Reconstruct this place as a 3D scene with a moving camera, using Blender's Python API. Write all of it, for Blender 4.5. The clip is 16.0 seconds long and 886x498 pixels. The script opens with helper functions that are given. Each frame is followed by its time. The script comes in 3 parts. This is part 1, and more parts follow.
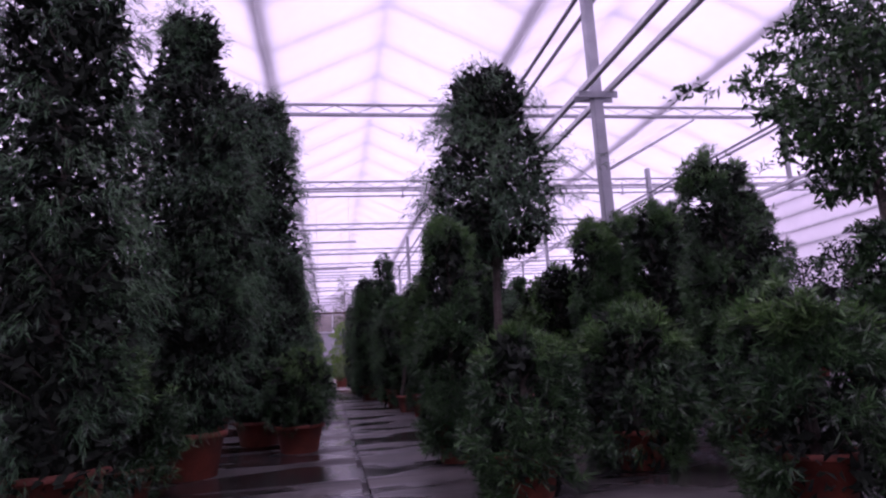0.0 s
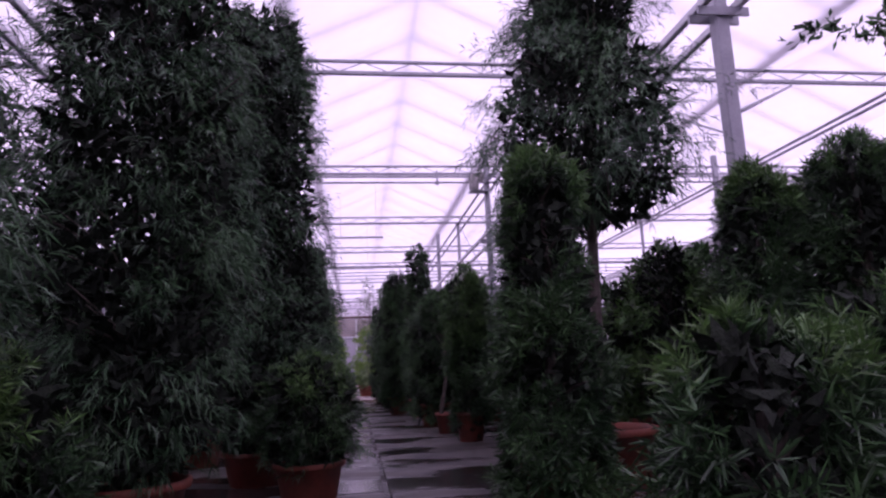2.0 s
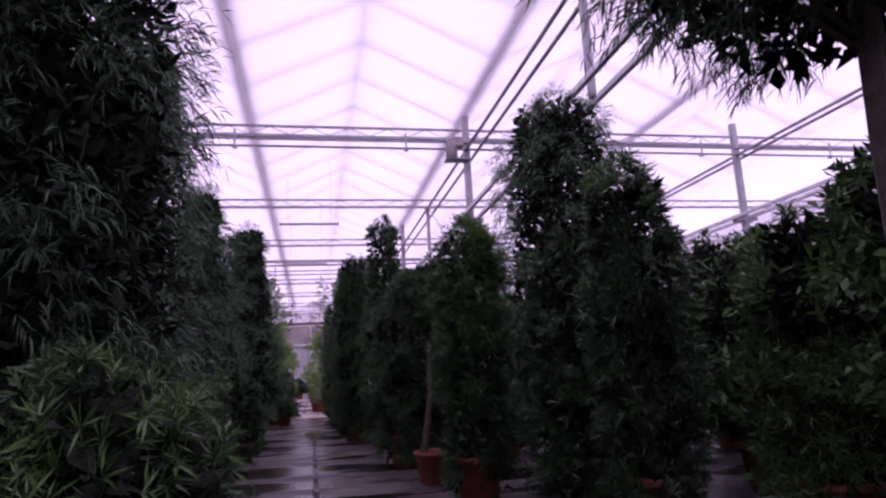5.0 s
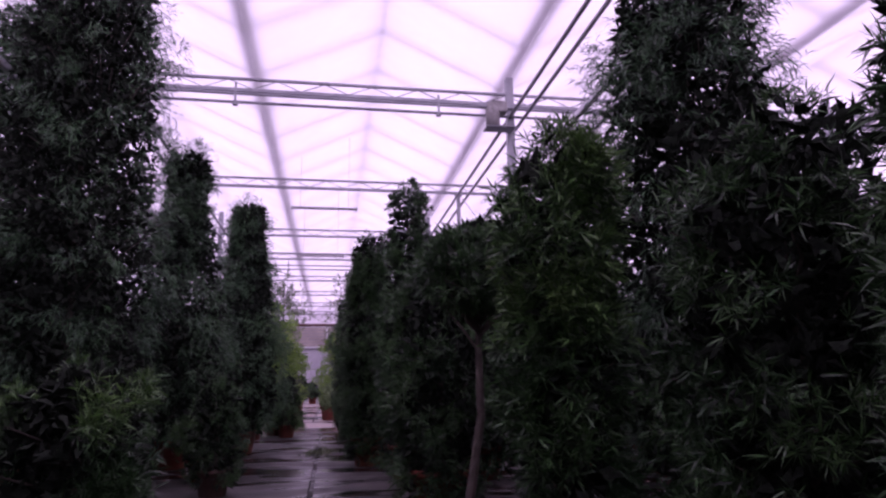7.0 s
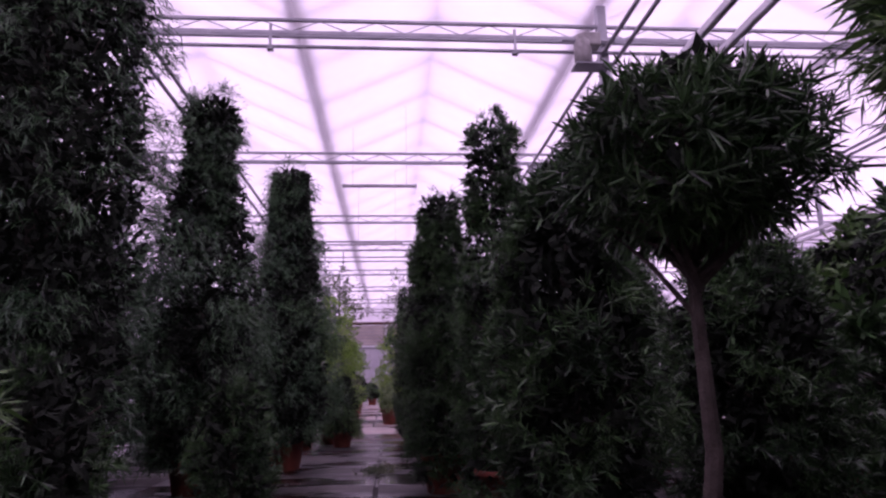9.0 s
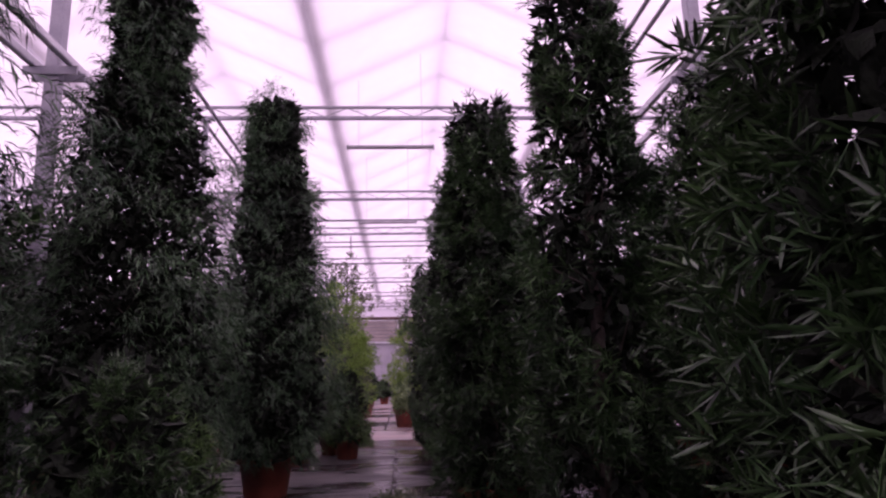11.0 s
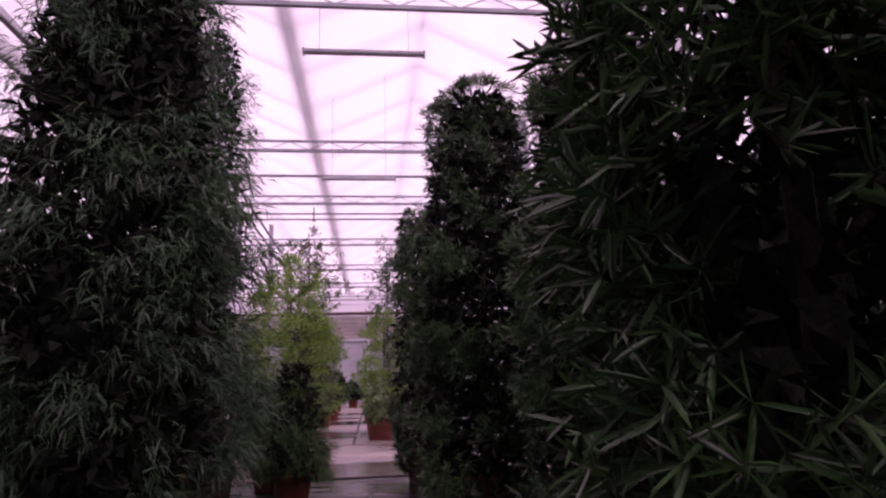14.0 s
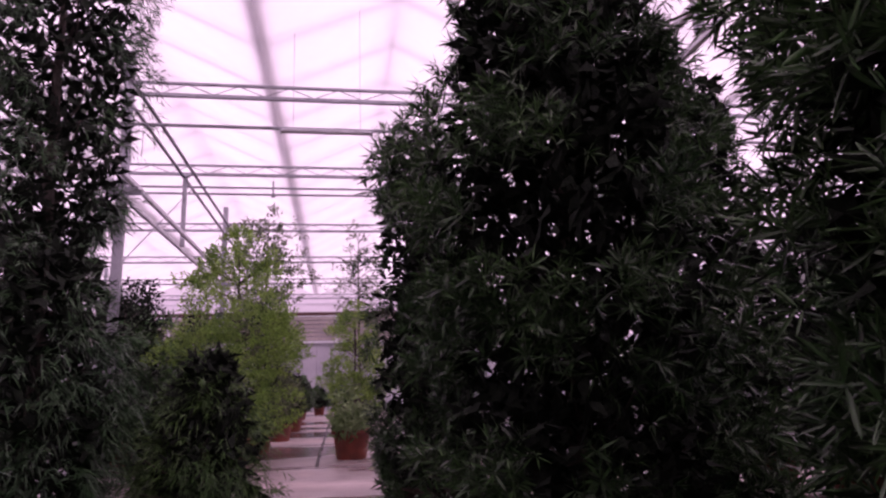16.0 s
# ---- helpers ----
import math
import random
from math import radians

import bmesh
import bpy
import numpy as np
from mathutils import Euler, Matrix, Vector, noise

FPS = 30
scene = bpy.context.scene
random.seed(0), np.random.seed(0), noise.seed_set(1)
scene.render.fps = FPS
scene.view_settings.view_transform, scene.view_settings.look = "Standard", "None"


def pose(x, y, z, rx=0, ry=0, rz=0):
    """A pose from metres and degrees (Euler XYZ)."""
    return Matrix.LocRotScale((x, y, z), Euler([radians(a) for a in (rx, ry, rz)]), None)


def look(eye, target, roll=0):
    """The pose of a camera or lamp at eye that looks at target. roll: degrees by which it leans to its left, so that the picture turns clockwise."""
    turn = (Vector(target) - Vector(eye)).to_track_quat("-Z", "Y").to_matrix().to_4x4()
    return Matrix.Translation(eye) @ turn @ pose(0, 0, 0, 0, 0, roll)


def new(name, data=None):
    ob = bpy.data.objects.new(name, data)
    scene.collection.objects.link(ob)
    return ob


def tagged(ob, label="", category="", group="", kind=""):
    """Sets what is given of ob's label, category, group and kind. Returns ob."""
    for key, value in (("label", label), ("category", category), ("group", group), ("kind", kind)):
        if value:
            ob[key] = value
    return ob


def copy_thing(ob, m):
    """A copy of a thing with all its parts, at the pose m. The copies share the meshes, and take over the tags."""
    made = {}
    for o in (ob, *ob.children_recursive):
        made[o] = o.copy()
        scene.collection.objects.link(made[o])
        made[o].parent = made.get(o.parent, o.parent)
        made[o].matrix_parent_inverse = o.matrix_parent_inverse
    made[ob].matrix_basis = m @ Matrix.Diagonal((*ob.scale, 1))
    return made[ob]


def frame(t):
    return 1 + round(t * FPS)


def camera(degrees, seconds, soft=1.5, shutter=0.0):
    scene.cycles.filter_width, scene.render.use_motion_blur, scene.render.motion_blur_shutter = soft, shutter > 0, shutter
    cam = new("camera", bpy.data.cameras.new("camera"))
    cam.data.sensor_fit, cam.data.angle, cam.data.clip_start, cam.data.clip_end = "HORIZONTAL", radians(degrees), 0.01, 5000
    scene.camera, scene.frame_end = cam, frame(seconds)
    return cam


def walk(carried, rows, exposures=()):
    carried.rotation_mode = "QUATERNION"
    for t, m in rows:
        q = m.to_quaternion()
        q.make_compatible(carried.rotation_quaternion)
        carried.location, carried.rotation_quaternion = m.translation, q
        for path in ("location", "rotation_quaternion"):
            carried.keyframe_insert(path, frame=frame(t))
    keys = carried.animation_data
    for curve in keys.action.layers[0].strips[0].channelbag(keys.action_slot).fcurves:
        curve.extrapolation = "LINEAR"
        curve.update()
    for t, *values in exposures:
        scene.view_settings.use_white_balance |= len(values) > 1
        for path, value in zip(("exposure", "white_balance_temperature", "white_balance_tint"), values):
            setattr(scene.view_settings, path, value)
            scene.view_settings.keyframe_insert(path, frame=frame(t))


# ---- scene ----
cam = camera(68.5, 16.0, soft=2.3)
PATH = [
    (0, (-0.219, 0.357, 0.9), (0.126, 2.298, 1.238), -3.4),
    (0.5, (-0.222, 0.922, 0.919), (0.087, 2.868, 1.261), -2.9),
    (1, (-0.249, 1.511, 0.94), (0.059, 3.455, 1.294), -2.3),
    (1.5, (-0.241, 2.098, 0.95), (0.041, 4.044, 1.319), -2.9),
    (2, (-0.238, 2.699, 0.946), (0.035, 4.646, 1.31), -2.4),
    (2.5, (-0.237, 3.277, 0.967), (0.075, 5.214, 1.353), -2.8),
    (3, (-0.228, 3.859, 0.981), (0.029, 5.805, 1.367), -3.0),
    (3.5, (-0.210, 4.431, 0.986), (0.146, 6.365, 1.35), -3.4),
    (4, (-0.148, 5.008, 0.993), (0.238, 6.933, 1.375), -3.5),
    (4.2, (-0.122, 5.241, 0.996), (0.251, 7.168, 1.382), -3.2),
    (6.3, (0.134, 7.724, 1.062), (0.585, 9.636, 1.438), -2.6),
    (6.5, (0.155, 7.96, 1.063), (0.515, 9.888, 1.455), -2.0),
    (7, (0.175, 8.55, 1.061), (0.510, 10.479, 1.469), -0.9),
    (7.5, (0.195, 9.086, 1.06), (0.553, 11.016, 1.442), -1.5),
    (8, (0.198, 9.647, 1.069), (0.390, 11.607, 1.419), -1.2),
    (8.5, (0.179, 10.217, 1.079), (0.388, 12.172, 1.444), -0.7),
    (9, (0.150, 10.779, 1.082), (0.316, 12.729, 1.491), -1.3),
    (9.5, (0.114, 11.338, 1.073), (0.199, 13.298, 1.465), -0.9),
    (9.7, (0.111, 11.57, 1.073), (0.219, 13.53, 1.457), -1.0),
    (12, (0.078, 14.405, 1.063), (0.238, 16.354, 1.493), -2.2),
    (12.5, (0.073, 14.99, 1.062), (0.326, 16.93, 1.497), -2.7),
    (13, (0.055, 15.587, 1.061), (0.229, 17.54, 1.471), -1.2),
    (13.5, (0.025, 16.219, 1.059), (0.227, 18.166, 1.479), -0.5),
    (14, (0.008, 16.863, 1.051), (0.232, 18.81, 1.457), -1.7),
    (14.5, (-0.017, 17.522, 1.041), (0.169, 19.47, 1.459), -0.6),
    (15, (-0.026, 18.2, 1.035), (0.248, 20.133, 1.472), -1.5),
    (15.5, (-0.007, 18.864, 1.035), (0.200, 20.804, 1.474), -1.4),
    (16, (-0.014, 19.539, 1.036), (0.304, 21.469, 1.455), -1.9),
]
SKY = 0.060
walk(cam, [(t, look(eye, target, roll)) for t, eye, target, roll in PATH], [(0, -0.05, 5860, 35), (6, -0.05, 6020, 40), (9, -0.03, 6200, 45), (12, 0.0, 6800, 41), (16, 0.0, 6880, 42)])

# ---- light: overcast sky over a whitewashed glass roof ----
world = bpy.data.worlds.new("overcast_sky")
scene.world = world
world.use_nodes = True
wn, wl = world.node_tree.nodes, world.node_tree.links
wn.clear()
w_out = wn.new("ShaderNodeOutputWorld")
w_bg = wn.new("ShaderNodeBackground")
w_sky = wn.new("ShaderNodeTexSky")
w_sky.sky_type, w_sky.sun_disc = "NISHITA", False
w_sky.sun_elevation, w_sky.sun_rotation = radians(42), radians(150)
w_mix = wn.new("ShaderNodeMix")
w_mix.data_type = "RGBA"
w_mix.inputs[0].default_value = 0.93
w_mix.inputs[7].default_value = (21.6, 18.7, 22.6, 1)
wl.new(w_sky.outputs[0], w_mix.inputs[6])
wl.new(w_mix.outputs[2], w_bg.inputs[0])
w_bg.inputs[1].default_value = SKY
wl.new(w_bg.outputs[0], w_out.inputs[0])

sun_data = bpy.data.lights.new("sun", "SUN")
sun_data.energy, sun_data.angle, sun_data.color = 0.5, radians(25), (1.0, 0.97, 0.94)
sun = new("sun", sun_data)
sun.matrix_world = pose(0, 0, 20, 48, 0, 30)


# ---- materials ----
def material(name, base, dark, rough=0.6, metal=0.0, scale=8.0, fine=90.0, bump=0.15, spec=0.5, island=0.0, var=0.35, wet=None):
    """Two noises mix two base colours; a finer one gives relief."""
    m = bpy.data.materials.new(name)
    m.use_nodes = True
    n, l = m.node_tree.nodes, m.node_tree.links
    b = n["Principled BSDF"]
    tex = n.new("ShaderNodeTexCoord")
    big, small = n.new("ShaderNodeTexNoise"), n.new("ShaderNodeTexNoise")
    big.inputs["Scale"].default_value, big.inputs["Detail"].default_value = scale, 6
    small.inputs["Scale"].default_value, small.inputs["Detail"].default_value = fine, 3
    place = n.new("ShaderNodeNewGeometry").outputs["Position"] if wet else tex.outputs["Object"]
    l.new(place, big.inputs["Vector"])
    l.new(place, small.inputs["Vector"])
    ramp = n.new("ShaderNodeValToRGB")
    ramp.color_ramp.elements[0].position, ramp.color_ramp.elements[1].position = 0.36, 0.66
    ramp.color_ramp.elements[0].color, ramp.color_ramp.elements[1].color = (*dark, 1), (*base, 1)
    l.new(big.outputs["Fac"], ramp.inputs["Fac"])
    hsv = n.new("ShaderNodeHueSaturation")
    l.new(ramp.outputs["Color"], hsv.inputs["Color"])
    value = n.new("ShaderNodeMapRange")
    value.inputs["To Min"].default_value, value.inputs["To Max"].default_value = 1 - var, 1 + var
    if island:
        geo = n.new("ShaderNodeNewGeometry")
        l.new(geo.outputs["Random Per Island"], value.inputs["Value"])
        value.inputs["To Min"].default_value, value.inputs["To Max"].default_value = 1 - island, 1 + island
    else:
        l.new(small.outputs["Fac"], value.inputs["Value"])
    l.new(value.outputs["Result"], hsv.inputs["Value"])
    l.new(hsv.outputs["Color"], b.inputs["Base Color"])
    b.inputs["Roughness"].default_value, b.inputs["Metallic"].default_value = rough, metal
    b.inputs["Specular IOR Level"].default_value = spec
    if wet:
        pools = n.new("ShaderNodeTexNoise")
        pools.inputs["Scale"].default_value, pools.inputs["Detail"].default_value = wet, 5
        stretch = n.new("ShaderNodeMapping")
        stretch.inputs["Scale"].default_value = (0.55, 1.5, 1.0)
        l.new(place, stretch.inputs["Vector"])
        l.new(stretch.outputs["Vector"], pools.inputs["Vector"])
        edge = n.new("ShaderNodeMapRange")
        edge.inputs["From Min"].default_value, edge.inputs["From Max"].default_value = 0.44, 0.58
        edge.inputs["To Min"].default_value, edge.inputs["To Max"].default_value = 0.06, rough
        l.new(pools.outputs["Fac"], edge.inputs["Value"])
        l.new(edge.outputs["Result"], b.inputs["Roughness"])
        damp = n.new("ShaderNodeMapRange")
        damp.inputs["From Min"].default_value, damp.inputs["From Max"].default_value = 0.42, 0.62
        damp.inputs["To Min"].default_value, damp.inputs["To Max"].default_value = 0.4, 1.0
        l.new(pools.outputs["Fac"], damp.inputs["Value"])
        mul = n.new("ShaderNodeMix")
        mul.data_type, mul.blend_type = "RGBA", "MULTIPLY"
        mul.inputs[0].default_value = 1
        l.new(hsv.outputs["Color"], mul.inputs[6])
        l.new(damp.outputs["Result"], mul.inputs[7])
        l.new(mul.outputs[2], b.inputs["Base Color"])
    if bump:
        bp = n.new("ShaderNodeBump")
        bp.inputs["Strength"].default_value, bp.inputs["Distance"].default_value = bump, 0.01
        l.new(small.outputs["Fac"], bp.inputs["Height"])
        l.new(bp.outputs["Normal"], b.inputs["Normal"])
    return m


def leaf_material(name, base, dark, rough=0.42, through_light=0.13, island=0.45):
    m = material(name, base, dark, rough=rough, scale=2.2, fine=30, bump=0, spec=0.62, island=island)
    n, l = m.node_tree.nodes, m.node_tree.links
    b = n["Principled BSDF"]
    tr = n.new("ShaderNodeBsdfTranslucent")
    mix = n.new("ShaderNodeMixShader")
    mix.inputs[0].default_value = through_light
    l.new(b.inputs["Base Color"].links[0].from_socket, tr.inputs["Color"])
    l.new(b.outputs[0], mix.inputs[1])
    l.new(tr.outputs[0], mix.inputs[2])
    l.new(mix.outputs[0], n["Material Output"].inputs["Surface"])
    return m


LEAF_DARK = leaf_material("leaf_dark_green", (0.072, 0.155, 0.048), (0.028, 0.072, 0.025), rough=0.30, island=0.6)
LEAF_GREY = leaf_material("leaf_grey_green", (0.085, 0.175, 0.072), (0.034, 0.088, 0.037), rough=0.40, island=0.6)
LEAF_FRESH = leaf_material("leaf_fresh_green", (0.115, 0.225, 0.055), (0.065, 0.15, 0.04))
LEAF_YELLOW = leaf_material("leaf_yellow_green", (0.31, 0.48, 0.11), (0.19, 0.33, 0.08), through_light=0.55)
LEAF_PALE = leaf_material("leaf_pale_green", (0.30, 0.40, 0.20), (0.16, 0.26, 0.10), through_light=0.45)
LEAF_BROWN = leaf_material("leaf_dull_green", (0.19, 0.225, 0.12), (0.11, 0.15, 0.08))
# crown inside: shade between the leaves is put into this near-black colour
SHADE_CORE = material("shade_dark_inner_leaves", (0.022, 0.034, 0.018), (0.010, 0.016, 0.009), rough=0.9, scale=30, fine=80, bump=0.8)
BARK = material("grey_brown_bark", (0.14, 0.115, 0.098), (0.07, 0.056, 0.046), rough=0.85, scale=14, fine=120, bump=0.7)
CLAY = material("terracotta_plastic", (0.25, 0.062, 0.036), (0.15, 0.04, 0.026), rough=0.55, scale=6, fine=60, bump=0.1)
DARK_POT = material("dark_brown_plastic", (0.13, 0.06, 0.045), (0.07, 0.035, 0.03), rough=0.5, scale=6, fine=60, bump=0.1)
SOIL = material("potting_soil", (0.045, 0.03, 0.02), (0.02, 0.014, 0.01), rough=0.95, scale=20, fine=60, bump=1.0)
STEEL = material("galvanised_steel", (0.42, 0.42, 0.45), (0.33, 0.33, 0.36), rough=0.5, metal=0.55, scale=3, fine=50, bump=0.05, var=0.15)
PAINT = material("white_painted_aluminium", (0.80, 0.80, 0.82), (0.66, 0.66, 0.69), rough=0.4, metal=0.1, scale=4, fine=40, bump=0.04, var=0.12)
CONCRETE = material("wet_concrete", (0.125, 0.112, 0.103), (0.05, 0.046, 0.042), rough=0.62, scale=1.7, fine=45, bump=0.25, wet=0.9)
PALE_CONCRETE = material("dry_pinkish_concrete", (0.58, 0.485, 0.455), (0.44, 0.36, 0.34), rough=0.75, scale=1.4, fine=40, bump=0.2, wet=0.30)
EARTH = material("dark_gritty_ground", (0.06, 0.052, 0.045), (0.028, 0.024, 0.021), rough=0.8, scale=2.0, fine=50, bump=0.6, wet=0.9)
JOINT = material("joint_dirt", (0.03, 0.027, 0.024), (0.015, 0.014, 0.012), rough=0.9, scale=20, bump=0.4)
WALL_PANEL = material("grey_wall_panel", (0.55, 0.54, 0.57), (0.45, 0.44, 0.48), rough=0.6, scale=1, fine=20, bump=0.05, var=0.1)
CAST = material("pale_cast_housing", (0.40, 0.38, 0.37), (0.26, 0.25, 0.24), rough=0.5, metal=0.2, scale=9, fine=60, bump=0.1)
LAMP_WHITE = material("lamp_enamel", (0.62, 0.61, 0.64), (0.50, 0.49, 0.52), rough=0.35, scale=5, fine=40, bump=0.02, var=0.1)
LOUVRE = material("beige_louvre", (0.52, 0.46, 0.42), (0.40, 0.35, 0.33), rough=0.6, scale=1.2, fine=25, bump=0.05, var=0.12)
BOARD = material("weathered_board", (0.34, 0.29, 0.25), (0.2, 0.17, 0.15), rough=0.8, scale=7, fine=70, bump=0.3)


def glazing(name, clear, tint):
    """Whitewashed glass: part of the light goes straight through, part is scattered."""
    m = bpy.data.materials.new(name)
    m.use_nodes = True
    n, l = m.node_tree.nodes, m.node_tree.links
    n.remove(n["Principled BSDF"])
    tex, noise_tex = n.new("ShaderNodeTexCoord"), n.new("ShaderNodeTexNoise")
    noise_tex.inputs["Scale"].default_value, noise_tex.inputs["Detail"].default_value = 0.7, 5
    l.new(tex.outputs["Object"], noise_tex.inputs["Vector"])
    part_clear = n.new("ShaderNodeMapRange")
    part_clear.inputs["From Min"].default_value, part_clear.inputs["From Max"].default_value = 0.35, 0.65
    part_clear.inputs["To Min"].default_value, part_clear.inputs["To Max"].default_value = 1 - clear + 0.06, 1 - clear - 0.06
    l.new(noise_tex.outputs["Fac"], part_clear.inputs["Value"])
    tp, tl, mix = n.new("ShaderNodeBsdfTransparent"), n.new("ShaderNodeBsdfTranslucent"), n.new("ShaderNodeMixShader")
    tp.inputs[0].default_value, tl.inputs[0].default_value = (0.97, 0.96, 0.98, 1), (*tint, 1)
    l.new(part_clear.outputs["Result"], mix.inputs[0])
    l.new(tp.outputs[0], mix.inputs[1])
    l.new(tl.outputs[0], mix.inputs[2])
    l.new(mix.outputs[0], n["Material Output"].inputs["Surface"])
    return m


GLASS = glazing("whitewashed_glass", 0.07, (0.95, 0.915, 0.955))


# ---- mesh helpers ----
def part(name, bm, mat, parent=None, label=""):
    me = bpy.data.meshes.new(name)
    bm.to_mesh(me)
    bm.free()
    me.materials.append(mat)
    ob = new(name, me)
    ob.parent = parent
    return tagged(ob, label)


def from_arrays(name, verts, quads, mat, parent=None, label="", smooth=False):
    me = bpy.data.meshes.new(name)
    k = quads.shape[1]
    me.vertices.add(len(verts))
    me.vertices.foreach_set("co", np.ascontiguousarray(verts, dtype=np.float32).ravel())
    me.loops.add(len(quads) * k)
    me.loops.foreach_set("vertex_index", np.ascontiguousarray(quads, dtype=np.int32).ravel())
    me.polygons.add(len(quads))
    me.polygons.foreach_set("loop_start", np.arange(0, len(quads) * k, k, dtype=np.int32))
    me.update(calc_edges=True)
    if smooth:
        me.polygons.foreach_set("use_smooth", np.ones(len(quads), dtype=bool))
    me.materials.append(mat)
    ob = new(name, me)
    ob.parent = parent
    return tagged(ob, label)


def base(name, x, y, z=0.0, turn=0.0):
    ob = new(name)
    ob.empty_display_size = 0.2
    ob.matrix_basis = pose(x, y, z, 0, 0, turn)
    return ob


def add_box(bm, x0, x1, y0, y1, z0, z1, bevel=0.0):
    made = bmesh.ops.create_cube(bm, size=1, matrix=Matrix.LocRotScale(((x0 + x1) / 2, (y0 + y1) / 2, (z0 + z1) / 2), None, (x1 - x0, y1 - y0, z1 - z0)))
    if bevel:
        edges = list({e for v in made["verts"] for e in v.link_edges})
        bmesh.ops.bevel(bm, geom=edges, offset=bevel, segments=1, affect="EDGES")


def box(x0, x1, y0, y1, z0, z1, bevel=0.0):
    bm = bmesh.new()
    add_box(bm, x0, x1, y0, y1, z0, z1, bevel)
    return bm


def add_tube(bm, points, radii, sides=7):
    """A tapered tube through the points."""
    rings, prev = [], None
    pts = [Vector(p) for p in points]
    for i, p in enumerate(pts):
        d = (pts[min(i + 1, len(pts) - 1)] - pts[max(i - 1, 0)]).normalized()
        u = d.cross(Vector((0.31, 0.17, 0.93)) if abs(d.z) < 0.9 else Vector((1, 0, 0))).normalized()
        v = d.cross(u)
        ring = [bm.verts.new(p + radii[i] * (math.cos(a) * u + math.sin(a) * v)) for a in (2 * math.pi * k / sides for k in range(sides))]
        if prev:
            for k in range(sides):
                bm.faces.new((prev[k], prev[(k + 1) % sides], ring[(k + 1) % sides], ring[k]))
        prev = ring
        rings.append(ring)
    bm.faces.new(rings[0][::-1])
    bm.faces.new(rings[-1])
    bmesh.ops.recalc_face_normals(bm, faces=bm.faces[:])


def tube(points, radii, sides=7):
    bm = bmesh.new()
    add_tube(bm, points, radii if isinstance(radii, (list, tuple)) else [radii] * len(points), sides)
    return bm


def lathe(profile, sides=24):
    bm = bmesh.new()
    prev = None
    for r, z in profile:
        ring = [bm.verts.new((r * math.cos(2 * math.pi * k / sides), r * math.sin(2 * math.pi * k / sides), z)) for k in range(sides)]
        if prev:
            for k in range(sides):
                f = bm.faces.new((prev[k], prev[(k + 1) % sides], ring[(k + 1) % sides], ring[k]))
                f.smooth = True
        prev = ring
    return bm


# ---- floor ----
bm = bmesh.new()
add_box(bm, -40, 40, -30, 90, -0.4, -0.03)
floor = tagged(part("floor", bm, EARTH), "dark wet gritty ground under the potted trees", "floor", kind="structure")


def slab_mesh(name, w, d, mat):
    b = box(-w / 2, w / 2, -d / 2, d / 2, -0.03, 0.0, 0.006)
    me = bpy.data.meshes.new(name)
    b.to_mesh(me)
    b.free()
    me.materials.append(mat)
    return me


# ---- greenhouse frame ----
ROOF = 4.75
VALLEYS = [3.45 + ROOF * k for k in range(-4, 4)]
VALLEY_Z, RIDGE_Z = 6.75, 7.85
Y0, Y1 = -9.0, 59.0
TRUSS_Y = [-6.6, -1.6, 3.3, 8.25, 13.2, 19.65, 24.75, 30.25, 34.4, 39.8, 44.9, 50.0, 55.0]
X0, X1 = VALLEYS[0], VALLEYS[-1]

# glass roof: folded sheets with a little thickness, open at no place
for k in range(len(VALLEYS) - 1):
    a, c = VALLEYS[k], VALLEYS[k + 1]
    m = (a + c) / 2
    v = np.array([(a, Y0, VALLEY_Z), (m, Y0, RIDGE_Z), (c, Y0, VALLEY_Z), (a, Y1, VALLEY_Z), (m, Y1, RIDGE_Z), (c, Y1, VALLEY_Z)])
    roof = from_arrays("ceiling", v, np.array([(0, 1, 4, 3), (1, 2, 5, 4)]), GLASS)
    tagged(roof, "whitewashed translucent glass greenhouse roof bay", "roof", "roof bays", "structure")
    if -12 < a < 10:
        bm = bmesh.new()
        add_box(bm, m - 0.035, m + 0.035, Y0, Y1, RIDGE_Z + 0.14, RIDGE_Z + 0.20)
        y = Y0
        while y < Y1:
            for s0, s1 in (((a, VALLEY_Z), (m, RIDGE_Z)), ((m, RIDGE_Z), (c, VALLEY_Z))):
                add_tube(bm, [(s0[0], y, s0[1] + 0.12), (s1[0], y, s1[1] + 0.12)], [0.038, 0.038], 4)
            y += 1.62
        tagged(part("trim", bm, PAINT), "white aluminium ridge and glazing bars", "glazing bars", "roof bars", "structure")
for vx in VALLEYS[1:-1]:
    if -12 < vx < 10:
        bm = bmesh.new()
        add_box(bm, vx - 0.075, vx + 0.075, Y0, Y1, VALLEY_Z + 0.10, VALLEY_Z + 0.24, 0.02)
        tagged(part("trim", bm, PAINT), "pale metal roof gutter between two bays", "gutter", "roof gutters", "structure")


